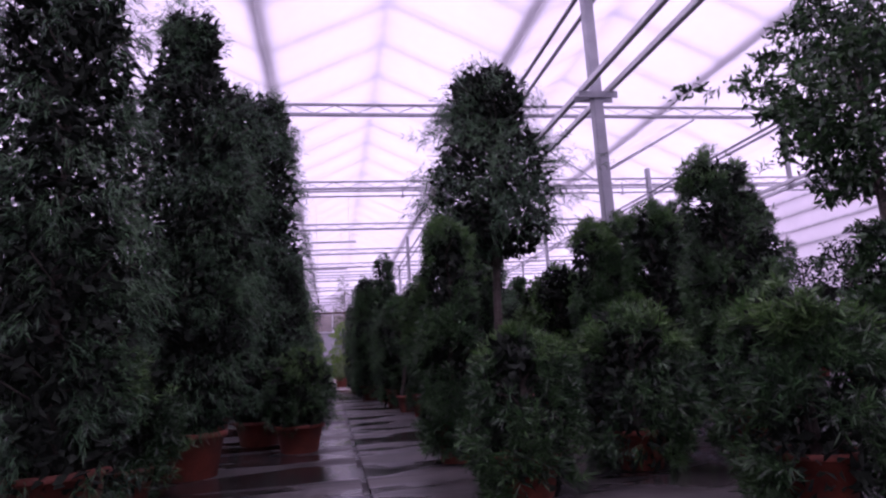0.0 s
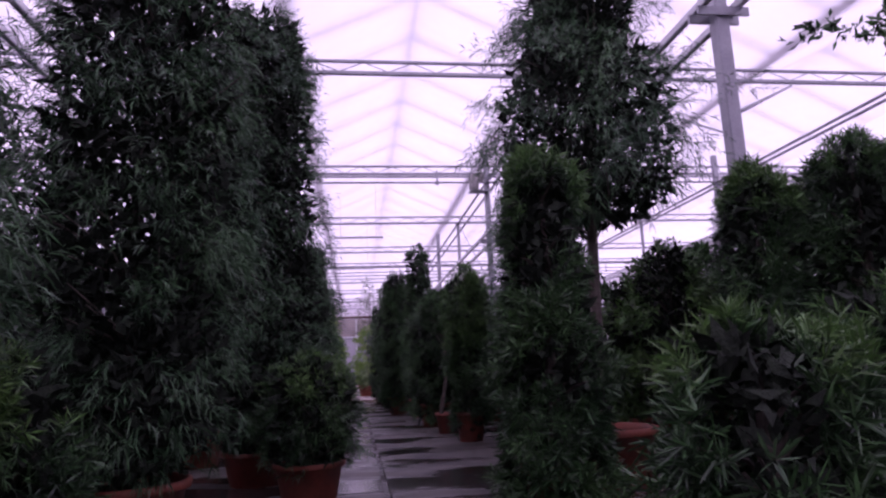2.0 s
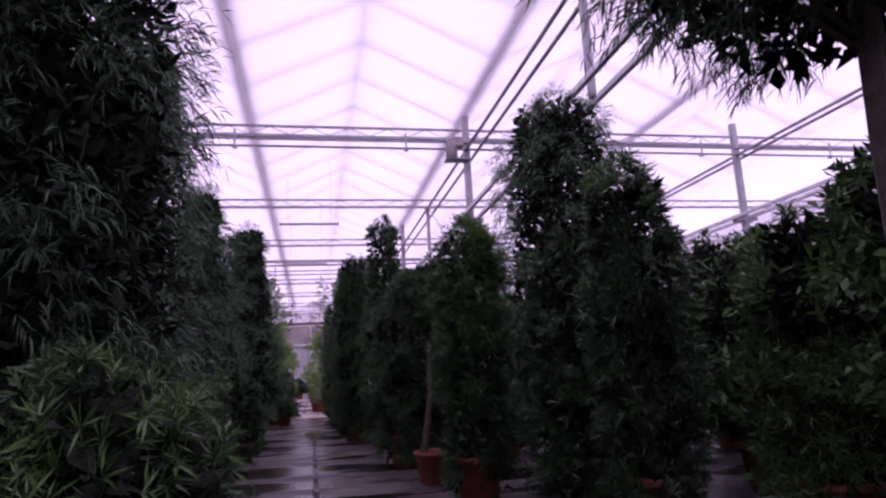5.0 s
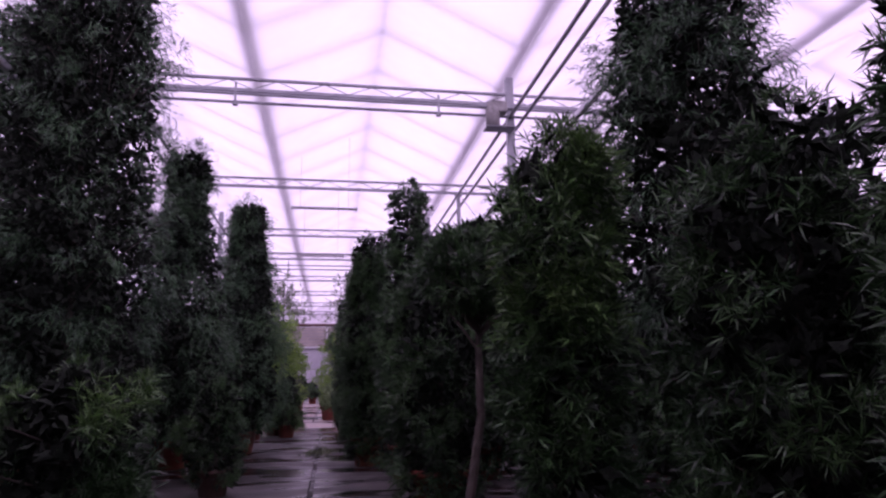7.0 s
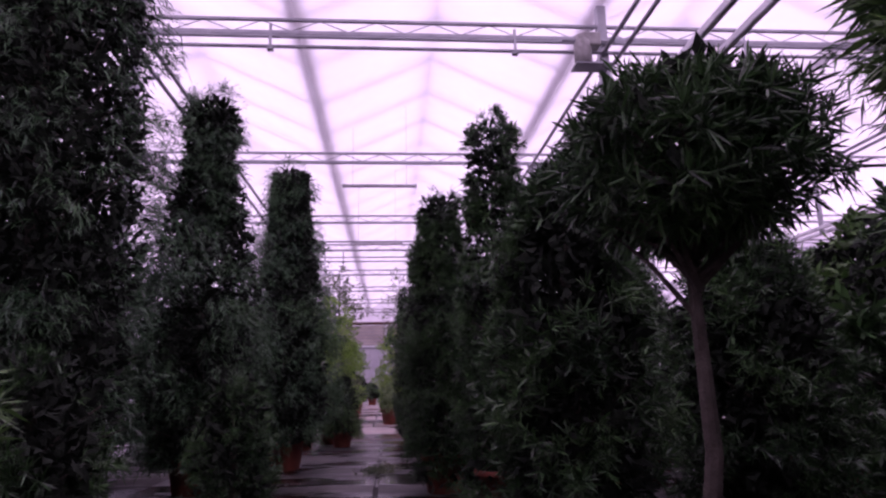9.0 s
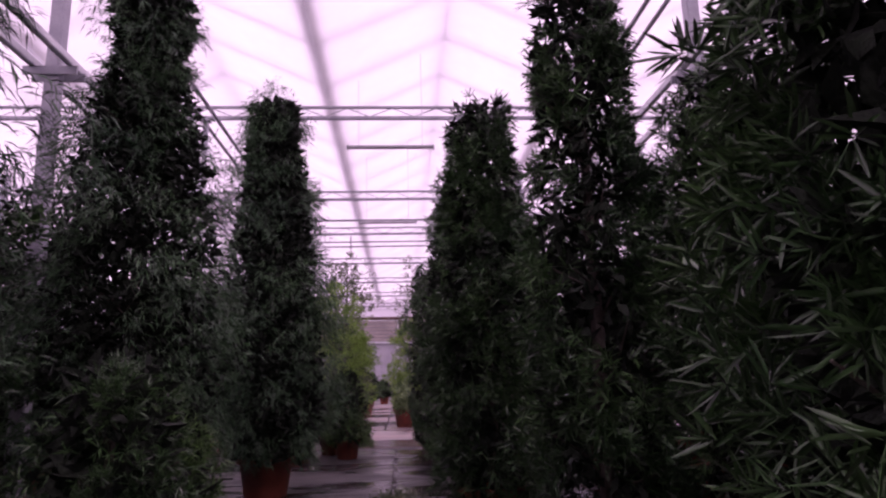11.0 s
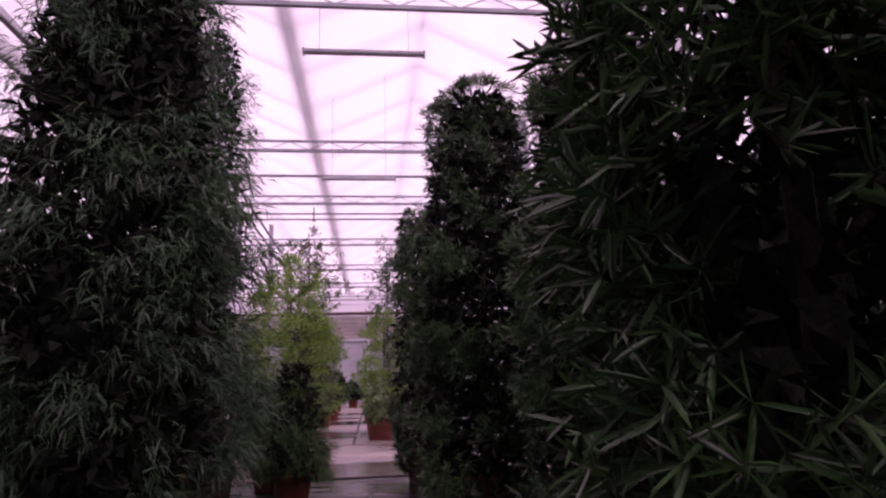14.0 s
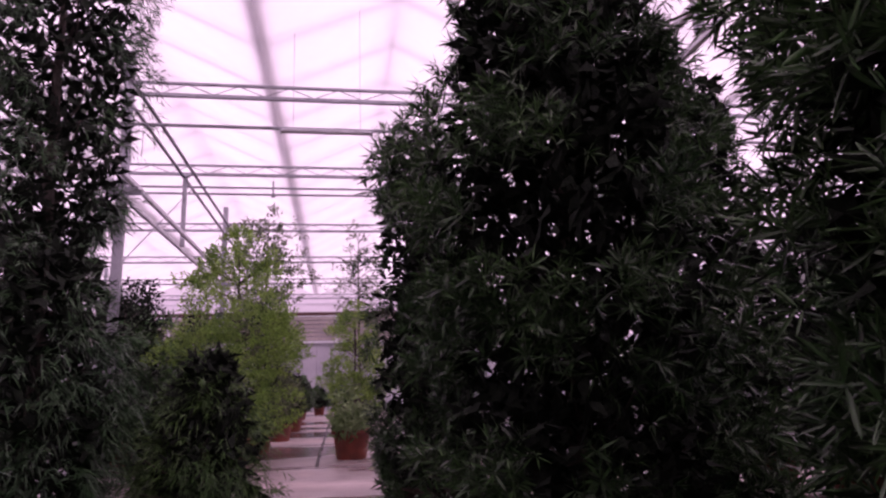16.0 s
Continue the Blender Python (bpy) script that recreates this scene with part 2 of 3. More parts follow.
def girder(y, z=6.0, x0=X0, x1=X1, extra=False):
    """Two chords with a zigzag web, right across the house."""
    g = base("lattice_girder", 0, y, z)
    part("bottom_chord", box(x0, x1, -0.03, 0.03, -0.035, 0.035, 0.008), STEEL, g)
    part("top_chord", box(x0, x1, -0.025, 0.025, 0.19, 0.24, 0.006), STEEL, g)
    b = bmesh.new()
    x, up = x0, 0
    while x < x1 - 0.3:
        add_tube(b, [(x, 0, 0.03 if not up else 0.2), (x + 0.42, 0, 0.2 if not up else 0.03)], [0.010, 0.010], 4)
        x, up = x + 0.42, 1 - up
    part("web", b, STEEL, g)
    return tagged(g, "grey galvanised lattice girder across the greenhouse", "girder", "roof girders")


for y in TRUSS_Y:
    girder(y, 6.2 if y == 19.65 else 6.0)


def pipe_pair(y, up=0.0):
    """Two water pipes in hangers under a girder."""
    p = base("pipe_pair", 0, y, up)
    for z, yy in ((5.82, -0.1), (5.66, -0.1)):
        part("pipe", tube([(X0, yy, z), (X1, yy, z)], 0.027, 8), STEEL, p)
    for x in [2.04 + 3.58 * k for k in range(-4, 4)]:
        b = box(x - 0.02, x + 0.02, -0.135, -0.125, 5.6, 6.0)
        add_box(b, x - 0.045, x + 0.045, -0.15, -0.06, 5.60, 5.625)
        part("hanger", b, STEEL, p)
    return tagged(p, "two grey heating pipes hung under a girder", "pipe", "cross pipes")


pipe_pair(19.65, 0.27)
pipe_pair(19.65 + 15.25)

# column rows with a pair of upper pipes and a pair of lower pale rails along each
COLUMNS_X = [-10.2, -3.45, 3.42, 10.2]
for cx in COLUMNS_X:
    for i, y in enumerate(TRUSS_Y):
        thick = i % 2 == 1
        c = base("column", cx, y, 0)
        w = 0.07 if thick else 0.045
        if not thick:
            part("post", box(-w, w, -w, w, 4.3, 6.0, 0.01), STEEL, c)
            part("cap", box(-0.09, 0.09, -0.07, 0.07, 5.93, 5.965), STEEL, c)
            tagged(c, "thin grey steel hanger post under a girder", "post", "hanger posts")
            continue
        part("post", box(-w, w, -w, w, 0.0, 6.75, 0.012), STEEL, c)
        part("base_plate", box(-0.13, 0.13, -0.13, 0.13, 0.0, 0.02), STEEL, c)
        b = box(-0.27, 0.27, -0.10, -0.075, 4.27, 4.36)
        add_box(b, -0.27, 0.27, 0.075, 0.10, 4.27, 4.36)
        part("clamp", b, STEEL, c)
        tagged(c, "grey galvanised square steel column with a clamp", "column", "columns")
    for dx in (-0.19, 0.19):
        rail = part("rail", box(cx + dx - 0.035, cx + dx + 0.035, Y0, Y1, 4.365, 4.455, 0.01), PAINT)
        tagged(rail, "pale metal rail running along the column row", "rail", "long rails")
    for dx in (-0.03, 0.24):
        pp = part("pipe", tube([(cx + dx, Y0, 5.92), (cx + dx, Y1, 5.92)], 0.035, 8), STEEL)
        tagged(pp, "grey heating pipe running along under the girders", "pipe", "long pipes")

# thin tie rods between the columns
for cx in COLUMNS_X[1:3]:
    for y in (8.25, 19.65, 30.25):
        rod = part("tie_rod", tube([(cx, y + 0.08, 3.1), (cx, y + 5.0, 5.95)], 0.012, 5), STEEL)
        tagged(rod, "thin steel bracing rod between columns", "tie rod", "bracing rods")
        if cx < 0:
            continue
        rod = part("tie_rod", tube([(cx + 0.1, y, 3.3), (cx + 4.6, y + 5.0, 5.95)], 0.022, 6), STEEL)
        tagged(rod, "slanting steel brace from column to girder", "brace", "slanting braces")

# motor on the column at the pipe girder
mot = base("gear_motor", 3.02, 19.38, 5.93)
part("housing", lathe([(0.0, -0.28), (0.1, -0.28), (0.13, -0.25), (0.13, 0.05), (0.1, 0.1), (0.1, 0.17), (0.0, 0.18)], 14), CAST, mot)
part("gear_box", box(-0.02, 0.26, -0.1, 0.1, -0.02, 0.2, 0.02), CAST, mot)
part("bracket", box(-0.14, 0.4, -0.10, 0.2, -0.31, -0.285, 0.004), STEEL, mot)
part("shaft", tube([(-0.3, 0, 0.1), (0.5, 0, 0.1)], 0.022, 8), STEEL, mot)
tagged(mot, "pale grey gear motor for the screens on a bracket", "motor")


def batten(x, y, z, w):
    """A closed lamp trough on two wires."""
    t = base("ceiling_lamp", x, y, z)
    b = box(-w / 2, w / 2, -0.05, 0.05, -0.03, 0.03, 0.012)
    part("trough", b, LAMP_WHITE, t)
    for s in (-1, 1):
        part("end_cap", box(s * w / 2 - 0.012, s * w / 2 + 0.012, -0.055, 0.055, -0.045, 0.035, 0.004), STEEL, t)
        part("wire", tube([(s * w * 0.37, 0, 0.03), (s * w * 0.37, 0.0, 6.75 + 1.1 * (x + s * w * 0.37 + 1.3) / 2.375 - z)], 0.004, 4), STEEL, t)
    return tagged(t, "unlit long lamp trough hung on wires", "lamp", "hanging lamps")


batten(-0.05, 25.3, 5.63, 1.68)
batten(-0.2, 29.8, 5.24, 1.48)

# thin screen bar across at the second lamp
bar = part("screen_bar", tube([(X0, 29.95, 5.34), (X1, 29.95, 5.34)], 0.03, 8), STEEL)
tagged(bar, "grey tube across the house below the girders", "bar")


# ---- end walls and side walls ----
def wall(name, x0, x1, y0, y1, low=4.6):
    w = base(name, 0, 0, 0)
    across = abs(x1 - x0) > abs(y1 - y0)
    part("base_wall", box(x0, x1, y0, y1, -0.03, low), WALL_PANEL, w)
    z = low
    while z < 6.7:
        part("glass_band", box(x0 + (0 if across else 0.03), x1 - (0 if across else 0.03), y0 + (0.03 if across else 0), y1 - (0.03 if across else 0), z + 0.07, min(z + 0.62, 6.75)), GLASS, w)
        part("crossbar", box(x0, x1, y0, y1, z, z + 0.07), STEEL if z < low + 0.1 else PAINT, w)
        z += 0.62
    return tagged(w, "greenhouse end wall with grey panels under glass bands", "wall", kind="structure")




def far_wall():
    """Panels below, a rail, a louvred band, a dark beam and glass over it."""
    w = base("wall_north", 0, 0, 0)
    x = X0
    while x < X1 - 0.1:
        part("panel", box(x + 0.012, min(x + 1.18, X1), Y1 + 0.02, Y1 + 0.10, -0.03, 3.78, 0.008), WALL_PANEL, w)
        x += 1.19
    part("backing", box(X0, X1, Y1 + 0.10, Y1 + 0.14, -0.03, 5.5), STEEL, w)
    part("rail", box(X0, X1, Y1 - 0.08, Y1 + 0.04, 3.80, 3.88, 0.01), STEEL, w)
    part("sill", box(X0, X1, Y1 - 0.06, Y1 + 0.06, 3.90, 4.02, 0.01), PAINT, w)
    for k in range(6):
        z = 4.06 + 0.24 * k
        part("louvre", box(X0, X1, Y1 + 0.0, Y1 + 0.05, z, z + 0.19, 0.01), LOUVRE, w)
    part("beam", box(X0, X1, Y1 - 0.1, Y1 + 0.08, 5.52, 5.72, 0.01), DARK_POT, w)
    part("glass_band", box(X0, X1, Y1 + 0.03, Y1 + 0.09, 5.74, 6.75), GLASS, w)
    part("crossbar", box(X0, X1, Y1, Y1 + 0.12, 6.2, 6.26), PAINT, w)
    for k in range(9):
        mx = X0 + 1.2 + 4.75 * k
        if mx < X1:
            part("mullion", box(mx - 0.06, mx + 0.06, Y1 - 0.14, Y1 - 0.02, 0, 5.5, 0.01), PAINT, w)
    return tagged(w, "far end wall of grey panels under a louvred band and glass", "wall", kind="structure")


far_wall()
wall("wall_south", X0, X1, Y0 - 0.12, Y0)
wall("wall_west", X0 - 0.12, X0, Y0, Y1, 2.6)
wall("wall_east", X1, X1 + 0.12, Y0, Y1, 2.6)
for k in range(len(VALLEYS) - 1):
    a, c = VALLEYS[k], VALLEYS[k + 1]
    for y in (Y0 - 0.06, Y1 + 0.06):
        gable = from_arrays("window_gable", np.array([(a, y, 6.75), (c, y, 6.75), ((a + c) / 2, y, RIDGE_Z)]), np.array([(0, 1, 2)]), GLASS)
        tagged(gable, "whitewashed glass gable triangle", "gable", "gables", "structure")


# ---- plants ----
rng = np.random.default_rng(7)


def unit(v):
    return v / np.maximum(np.linalg.norm(v, axis=-1, keepdims=True), 1e-6)


def blades(origin, way, length, width, strap=False, sag=0.0):
    """One folded leaf for every row: lance-shaped, or a strap with near parallel edges."""
    n = len(origin)
    side = unit(np.cross(way, rng.normal(size=(n, 3))))
    up = np.cross(side, way)
    L, W = length[:, None], width[:, None]
    down = np.array([0, 0, 1.0]) * (sag * L)
    if not strap:
        mid = origin + way * L * 0.45 + up * W * 0.35
        v = np.stack([origin, mid - side * W / 2, origin + way * L - down, mid + side * W / 2], 1).reshape(-1, 3)
        return v, np.arange(n * 4).reshape(-1, 4)
    low = origin + way * L * 0.28 + up * W * 0.3 - down * 0.1
    high = origin + way * L * 0.74 + up * W * 0.3 - down * 0.55
    tip = origin + way * L - down
    v = np.stack([origin, low - side * W * 0.46, high - side * W * 0.42, tip, high + side * W * 0.42, low + side * W * 0.46], 1).reshape(-1, 3)
    i = np.arange(n)[:, None] * 6
    return v, np.concatenate([i + np.array([[0, 1, 2, 3]]), i + np.array([[0, 3, 4, 5]])])


def crown_points(n, profile, z0, z1, radius, lumps, depth, clump):
    """Points on and in a crown of revolution with an uneven outline, gathered in clumps; also the way out."""
    heights, widths = np.array(profile).T
    grid = np.linspace(0, 1, 200)
    weight = np.interp(grid, heights, widths) + 0.04
    cdf = np.cumsum(weight) / weight.sum()
    groups = max(8, n // clump)
    u = np.interp(rng.random(groups), cdf, grid)
    a = rng.random(groups) * 2 * np.pi
    pick = rng.integers(0, groups, n)
    span = (z1 - z0)
    r_here = np.interp(u, heights, widths) * radius
    uu = np.clip(u[pick] + rng.normal(size=n) * 0.068 / span, 0, 1)
    aa = a[pick] + rng.normal(size=n) * 0.075 / np.maximum(r_here[pick], 0.12)
    ph = rng.random(6) * 6.28
    bulge = 1 + lumps * (np.sin(3 * aa + ph[0] + 9 * uu) * 0.5 + np.sin(17 * uu + ph[1] + 2 * aa) * 0.5 + 0.4 * np.sin(31 * uu + 5 * aa + ph[2]))
    push = 1 + rng.normal(size=groups)[pick] * 0.085
    r = np.interp(uu, heights, widths) * radius * bulge * push * (1 - np.abs(rng.normal(size=n)) * depth)
    p = np.stack([r * np.cos(aa), r * np.sin(aa), z0 + uu * span], 1)
    slope = np.gradient(np.interp(grid, heights, widths) * radius, grid * span)
    tilt = -np.interp(uu, grid, slope)
    out = unit(np.stack([np.cos(aa), np.sin(aa), np.clip(tilt, -0.8, 3.0)], 1))
    return p, out


def sprigs(p, out, style, size, strap=False):
    """Leaves of one twig at each point."""
    n = len(p)
    if style == "whorl":
        k = 11
        twig = unit(out * 1.0 + np.array([0, 0, 0.35]) + rng.normal(size=(n, 3)) * 0.45)
        reach, spread = 0.088 * size, (0.5, 1.35)
        step, lw = 0.035 * size, 0.105
    elif style == "weep":
        k = 8
        twig = unit(out * 0.8 + np.array([0, 0, -0.3]) + rng.normal(size=(n, 3)) * 0.42)
        reach, spread = 0.085 * size, (0.35, 0.8)
        step, lw = 0.17 * size, 0.085
    elif style == "broad":
        k = 6
        twig = unit(out * 0.6 + rng.normal(size=(n, 3)) * 0.7)
        reach, spread = 0.085 * size, (0.6, 1.3)
        step, lw = 0.16 * size, 0.36
    else:
        k = 7
        twig = unit(out * 0.5 + np.array([0, 0, 0.5]) + rng.normal(size=(n, 3)) * 0.6)
        reach, spread = 0.07 * size, (0.5, 1.2)
        step, lw = 0.14 * size, 0.3
    axis = np.repeat(twig, k, 0)
    along = rng.random(n * k)
    origin = np.repeat(p, k, 0) + axis * ((along - 0.5) * step)[:, None]
    helper = unit(np.cross(axis, np.repeat(unit(rng.normal(size=(n, 3))), k, 0)))
    other = np.cross(axis, helper)
    turn = np.tile(np.arange(k) * 2.4, n) + rng.normal(size=n * k) * 0.3
    if style == "weep":
        turn = np.tile(np.arange(k) % 2 * np.pi, n) + rng.normal(size=n * k) * 0.45
    lean = rng.uniform(*spread, n * k)
    way = unit(axis * np.cos(lean)[:, None] + (helper * np.cos(turn)[:, None] + other * np.sin(turn)[:, None]) * np.sin(lean)[:, None])
    length = reach * rng.uniform(0.6, 1.15, n * k)
    return blades(origin, way, length, length * lw * rng.uniform(0.8, 1.2, n * k), strap=strap, sag=0.28 if style == "weep" else 0.06)


COLUMN = ((0, 0.55), (0.08, 0.9), (0.35, 1.0), (0.7, 0.92), (0.92, 0.7), (1, 0.15))
CONE = ((0, 0.7), (0.12, 1.0), (0.4, 0.86), (0.62, 0.62), (0.8, 0.46), (0.95, 0.4), (1, 0.12))
TIERED = ((0, 0.6), (0.1, 0.95), (0.45, 1.0), (0.62, 0.9), (0.68, 0.55), (0.72, 0.5), (0.78, 0.62), (0.93, 0.56), (1, 0.15))
DOME = ((0, 0.45), (0.12, 0.85), (0.4, 1.0), (0.7, 0.88), (0.9, 0.55), (1, 0.12))
VASE = ((0, 0.3), (0.3, 0.7), (0.6, 1.0), (0.85, 0.75), (1, 0.15))


def pot(parent, r, h, mat=None):
    mat = mat or CLAY
    p = part("pot", lathe([(0, 0.004), (r * 0.76, 0.0), (r * 0.78, 0.01), (r * 0.97, h * 0.86), (r * 1.06, h * 0.87), (r * 1.08, h * 0.9), (r * 1.07, h * 0.99), (r * 1.03, h), (r * 0.96, h * 0.99), (r * 0.93, h * 0.88)]), mat, parent)
    part("soil", lathe([(r * 0.95, h * 0.87), (r * 0.6, h * 0.89), (0.001, h * 0.9)], 16), SOIL, p)
    return p


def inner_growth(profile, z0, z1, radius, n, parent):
    """Twig and leaf blades that fill the inside, with the crown's shade put into their colour."""
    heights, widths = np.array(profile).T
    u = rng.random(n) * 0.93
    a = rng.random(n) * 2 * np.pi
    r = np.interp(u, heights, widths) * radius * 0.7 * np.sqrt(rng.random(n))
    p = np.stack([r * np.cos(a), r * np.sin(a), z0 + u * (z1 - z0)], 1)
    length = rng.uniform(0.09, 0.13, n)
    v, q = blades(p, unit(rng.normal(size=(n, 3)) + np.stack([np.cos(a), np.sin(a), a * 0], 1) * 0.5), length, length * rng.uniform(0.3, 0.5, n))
    from_arrays("inner_growth", v, q, SHADE_CORE, parent, "dense inner twigs and leaves, coloured near-black for shade")["kind"] = "stuff"


def branches(profile, z0, z1, radius, count, parent, thick=0.012):
    heights, widths = np.array(profile).T
    b = bmesh.new()
    for i in range(count):
        u = rng.uniform(0.05, 0.93)
        a = rng.uniform(0, 6.28)
        r = np.interp(u, heights, widths) * radius * rng.uniform(0.6, 0.92)
        z = z0 + u * (z1 - z0)
        rise = rng.uniform(0.05, 0.3)
        zs = max(z - rise - 0.25 * r, z0 * 0.8)
        add_tube(b, [(0, 0, zs), (0.5 * r * math.cos(a + 0.2), 0.5 * r * math.sin(a + 0.2), (zs + z) / 2 + 0.03), (r * math.cos(a), r * math.sin(a), z)], [thick, thick * 0.7, thick * 0.3], 4)
    part("limb_work", b, BARK, parent)["kind"] = "stuff"


DENSE, DENSE_WEEP = 0.85, 1.0


def plant(name, label, x, y, r, top, bottom=0.35, style="whorl", profile=COLUMN, mat=None, count=1500, size=1.0, pot_r=0.27, pot_h=0.38, core=0.95, lumps=0.17, depth=0.15, clump=20, trunk=0.035, twigs=24, pot_mat=None, group="potted evergreens", lean=(0.0, 0.0), category="potted tree", fresh=0, turn=None):
    """A potted plant: pot with soil, trunk, branches, an inside coloured dark for shade and a crown of single leaves.
    """
    ob = base(name, x, y, 0.0, rng.uniform(0, 360) if turn is None else turn)
    if name in ("columnar_evergreen", "tiered_evergreen"):
        pot_r = min(pot_r, r * 0.55)
        bottom, profile = 0.1, ((0, 0.85),) + tuple(profile[1:])
    if name == "potted_shrub" and 0 < x < 3:
        bottom, profile, pot_r = 0.06, ((0, 0.8),) + tuple(profile[1:]), 0.21
    if pot_r:
        pot(ob, pot_r, pot_h, pot_mat)
    start = pot_h * 0.85 if pot_r else -0.03
    zt = bottom + (top - bottom) * 0.9
    part("trunk", tube([(lean[0], lean[1], start), (lean[0] * 0.3 + 0.02, lean[1] * 0.3, start + (zt - start) * 0.33), (-0.015, 0.02, start + (zt - start) * 0.66), (0, 0, zt)], [trunk * 1.15, trunk, trunk * 0.7, trunk * 0.25], 8), BARK, ob)
    branches(profile, bottom, top, r, twigs, ob)
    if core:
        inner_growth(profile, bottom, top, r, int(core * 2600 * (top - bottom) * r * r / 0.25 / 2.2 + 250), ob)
    r, top, count = r - 0.05, top - 0.04, int(count * (DENSE_WEEP if style == "weep" else DENSE))
    p, out = crown_points(count, profile, bottom, top, r, lumps, depth, clump)
    strap = style == "whorl" and 0 < x < 1.5 and y < 21
    v, q = sprigs(p, out, style, size, strap)
    from_arrays("foliage", v, q, mat or LEAF_DARK, ob)["kind"] = "stuff"
    if fresh:
        sel = np.argsort(-p[:, 2])[:fresh]
        p2 = p[sel] + out[sel] * 0.03 + np.array([0, 0, 0.03])
        v, q = sprigs(p2, out[sel], style, size * 1.05)
        from_arrays("young_growth", v, q, LEAF_FRESH, ob, "lighter green young shoots")
    return tagged(ob, label, category, group)


WEEP = "tall weeping evergreen with drooping narrow leaves in a terracotta pot"
DARK = "clipped columnar evergreen with stiff narrow dark leaves"
LOW = "low bushy evergreen with stiff narrow leaves in a pot"

# row on the west side of the path
plant("weeping_tree", WEEP, -1.95, 4.9, 0.62, 4.2, 0.08, "weep", COLUMN, LEAF_GREY, 3000, core=0.8, depth=0.3, lumps=0.2, clump=20, twigs=70, pot_r=0.32, group="weeping trees")
plant("weeping_tree", WEEP, -1.52, 6.75, 0.76, 4.7, 0.42, "weep", ((0, 0.6), (0.1, 0.95), (0.5, 1.0), (0.75, 0.85), (0.8, 0.5), (0.93, 0.45), (1, 0.15)), LEAF_GREY, 4200, core=0.75, depth=0.28, lumps=0.16, clump=20, twigs=90, pot_r=0.32, pot_h=0.4, group="weeping trees")
plant("weeping_tree", WEEP, -1.13, 9.0, 0.72, 4.8, 0.3, "weep", COLUMN, LEAF_GREY, 4300, core=1.0, depth=0.2, lumps=0.15, clump=20, twigs=60, pot_r=0.3, pot_h=0.3, group="weeping trees")
plant("potted_shrub", LOW, -0.60, 8.0, 0.48, 1.08, 0.22, "whorl", DOME, LEAF_DARK, 950, fresh=160, size=0.85, pot_r=0.26, pot_h=0.3, twigs=14, group="low shrubs", category="shrub")
plant("weeping_tree", WEEP, -2.0, 10.5, 0.65, 4.9, 0.35, "weep", COLUMN, LEAF_GREY, 2800, core=0.9, depth=0.25, lumps=0.2, clump=20, twigs=40, pot_r=0.3, group="weeping trees")
plant("potted_shrub", LOW, -1.25, 16.95, 0.40, 0.98, 0.15, "whorl", DOME, LEAF_FRESH, 700, pot_r=0.22, pot_h=0.25, twigs=12, group="low shrubs", category="shrub")
plant("potted_shrub", LOW, -1.15, 12.4, 0.50, 1.2, 0.2, "whorl", DOME, LEAF_DARK, 900, fresh=150, pot_r=0.28, pot_h=0.3, twigs=14, group="low shrubs", category="shrub")
plant("weeping_tree", WEEP, -2.4, 15.5, 1.02, 6.1, 0.4, "weep", COLUMN, LEAF_GREY, 4800, size=1.1, core=0.55, depth=0.3, lumps=0.2, clump=22, twigs=90, pot_r=0.34, group="weeping trees")
plant("weeping_tree", WEEP, -3.35, 16.4, 0.8, 5.8, 0.4, "weep", COLUMN, LEAF_GREY, 2800, size=1.2, core=0.6, depth=0.25, lumps=0.2, clump=20, twigs=40, pot_r=0.3, group="weeping trees")
plant("potted_shrub", LOW, -0.97, 15.75, 0.35, 1.22, 0.12, "whorl", ((0, 0.7), (0.12, 0.95), (0.4, 1.0), (0.7, 0.88), (0.9, 0.6), (1, 0.12)), LEAF_DARK, 900, size=0.65, pot_r=0.17, pot_h=0.26, pot_mat=DARK_POT, twigs=12, group="low shrubs", category="shrub")
plant("potted_shrub", LOW, -1.7, 14.4, 0.45, 1.3, 0.25, "whorl", DOME, LEAF_DARK, 800, pot_r=0.26, pot_h=0.3, twigs=12, group="low shrubs", category="shrub")
plant("weeping_tree", WEEP, -1.95, 18.3, 0.86, 4.75, 0.3, "weep", ((0, 0.7), (0.1, 0.95), (0.35, 1.0), (0.55, 0.8), (0.68, 0.62), (0.78, 0.4), (0.86, 0.5), (0.95, 0.42), (1, 0.12)), LEAF_GREY, 4800, size=1.05, core=0.7, depth=0.25, lumps=0.2, clump=20, twigs=60, group="weeping trees")
plant("weeping_cone", "tall cone-shaped weeping evergreen in a terracotta pot", -1.29, 20.2, 0.80, 4.5, 0.35, "weep", CONE, LEAF_GREY, 4600, size=1.0, core=0.9, depth=0.16, lumps=0.1, clump=16, twigs=40, group="weeping trees")
plant("weeping_tree", "weeping evergreen with a high crown over a bare stem", -1.78, 23.7, 0.6, 5.1, 1.9, "weep", COLUMN, LEAF_GREY, 2300, core=0.5, depth=0.25, lumps=0.2, clump=20, twigs=50, pot_r=0.3, group="weeping trees")
plant("weeping_shrub", "soft rounded weeping shrub in a pot", -1.45, 23.0, 0.46, 1.9, 0.3, "weep", DOME, LEAF_GREY, 1500, twigs=20, group="low shrubs", category="shrub")
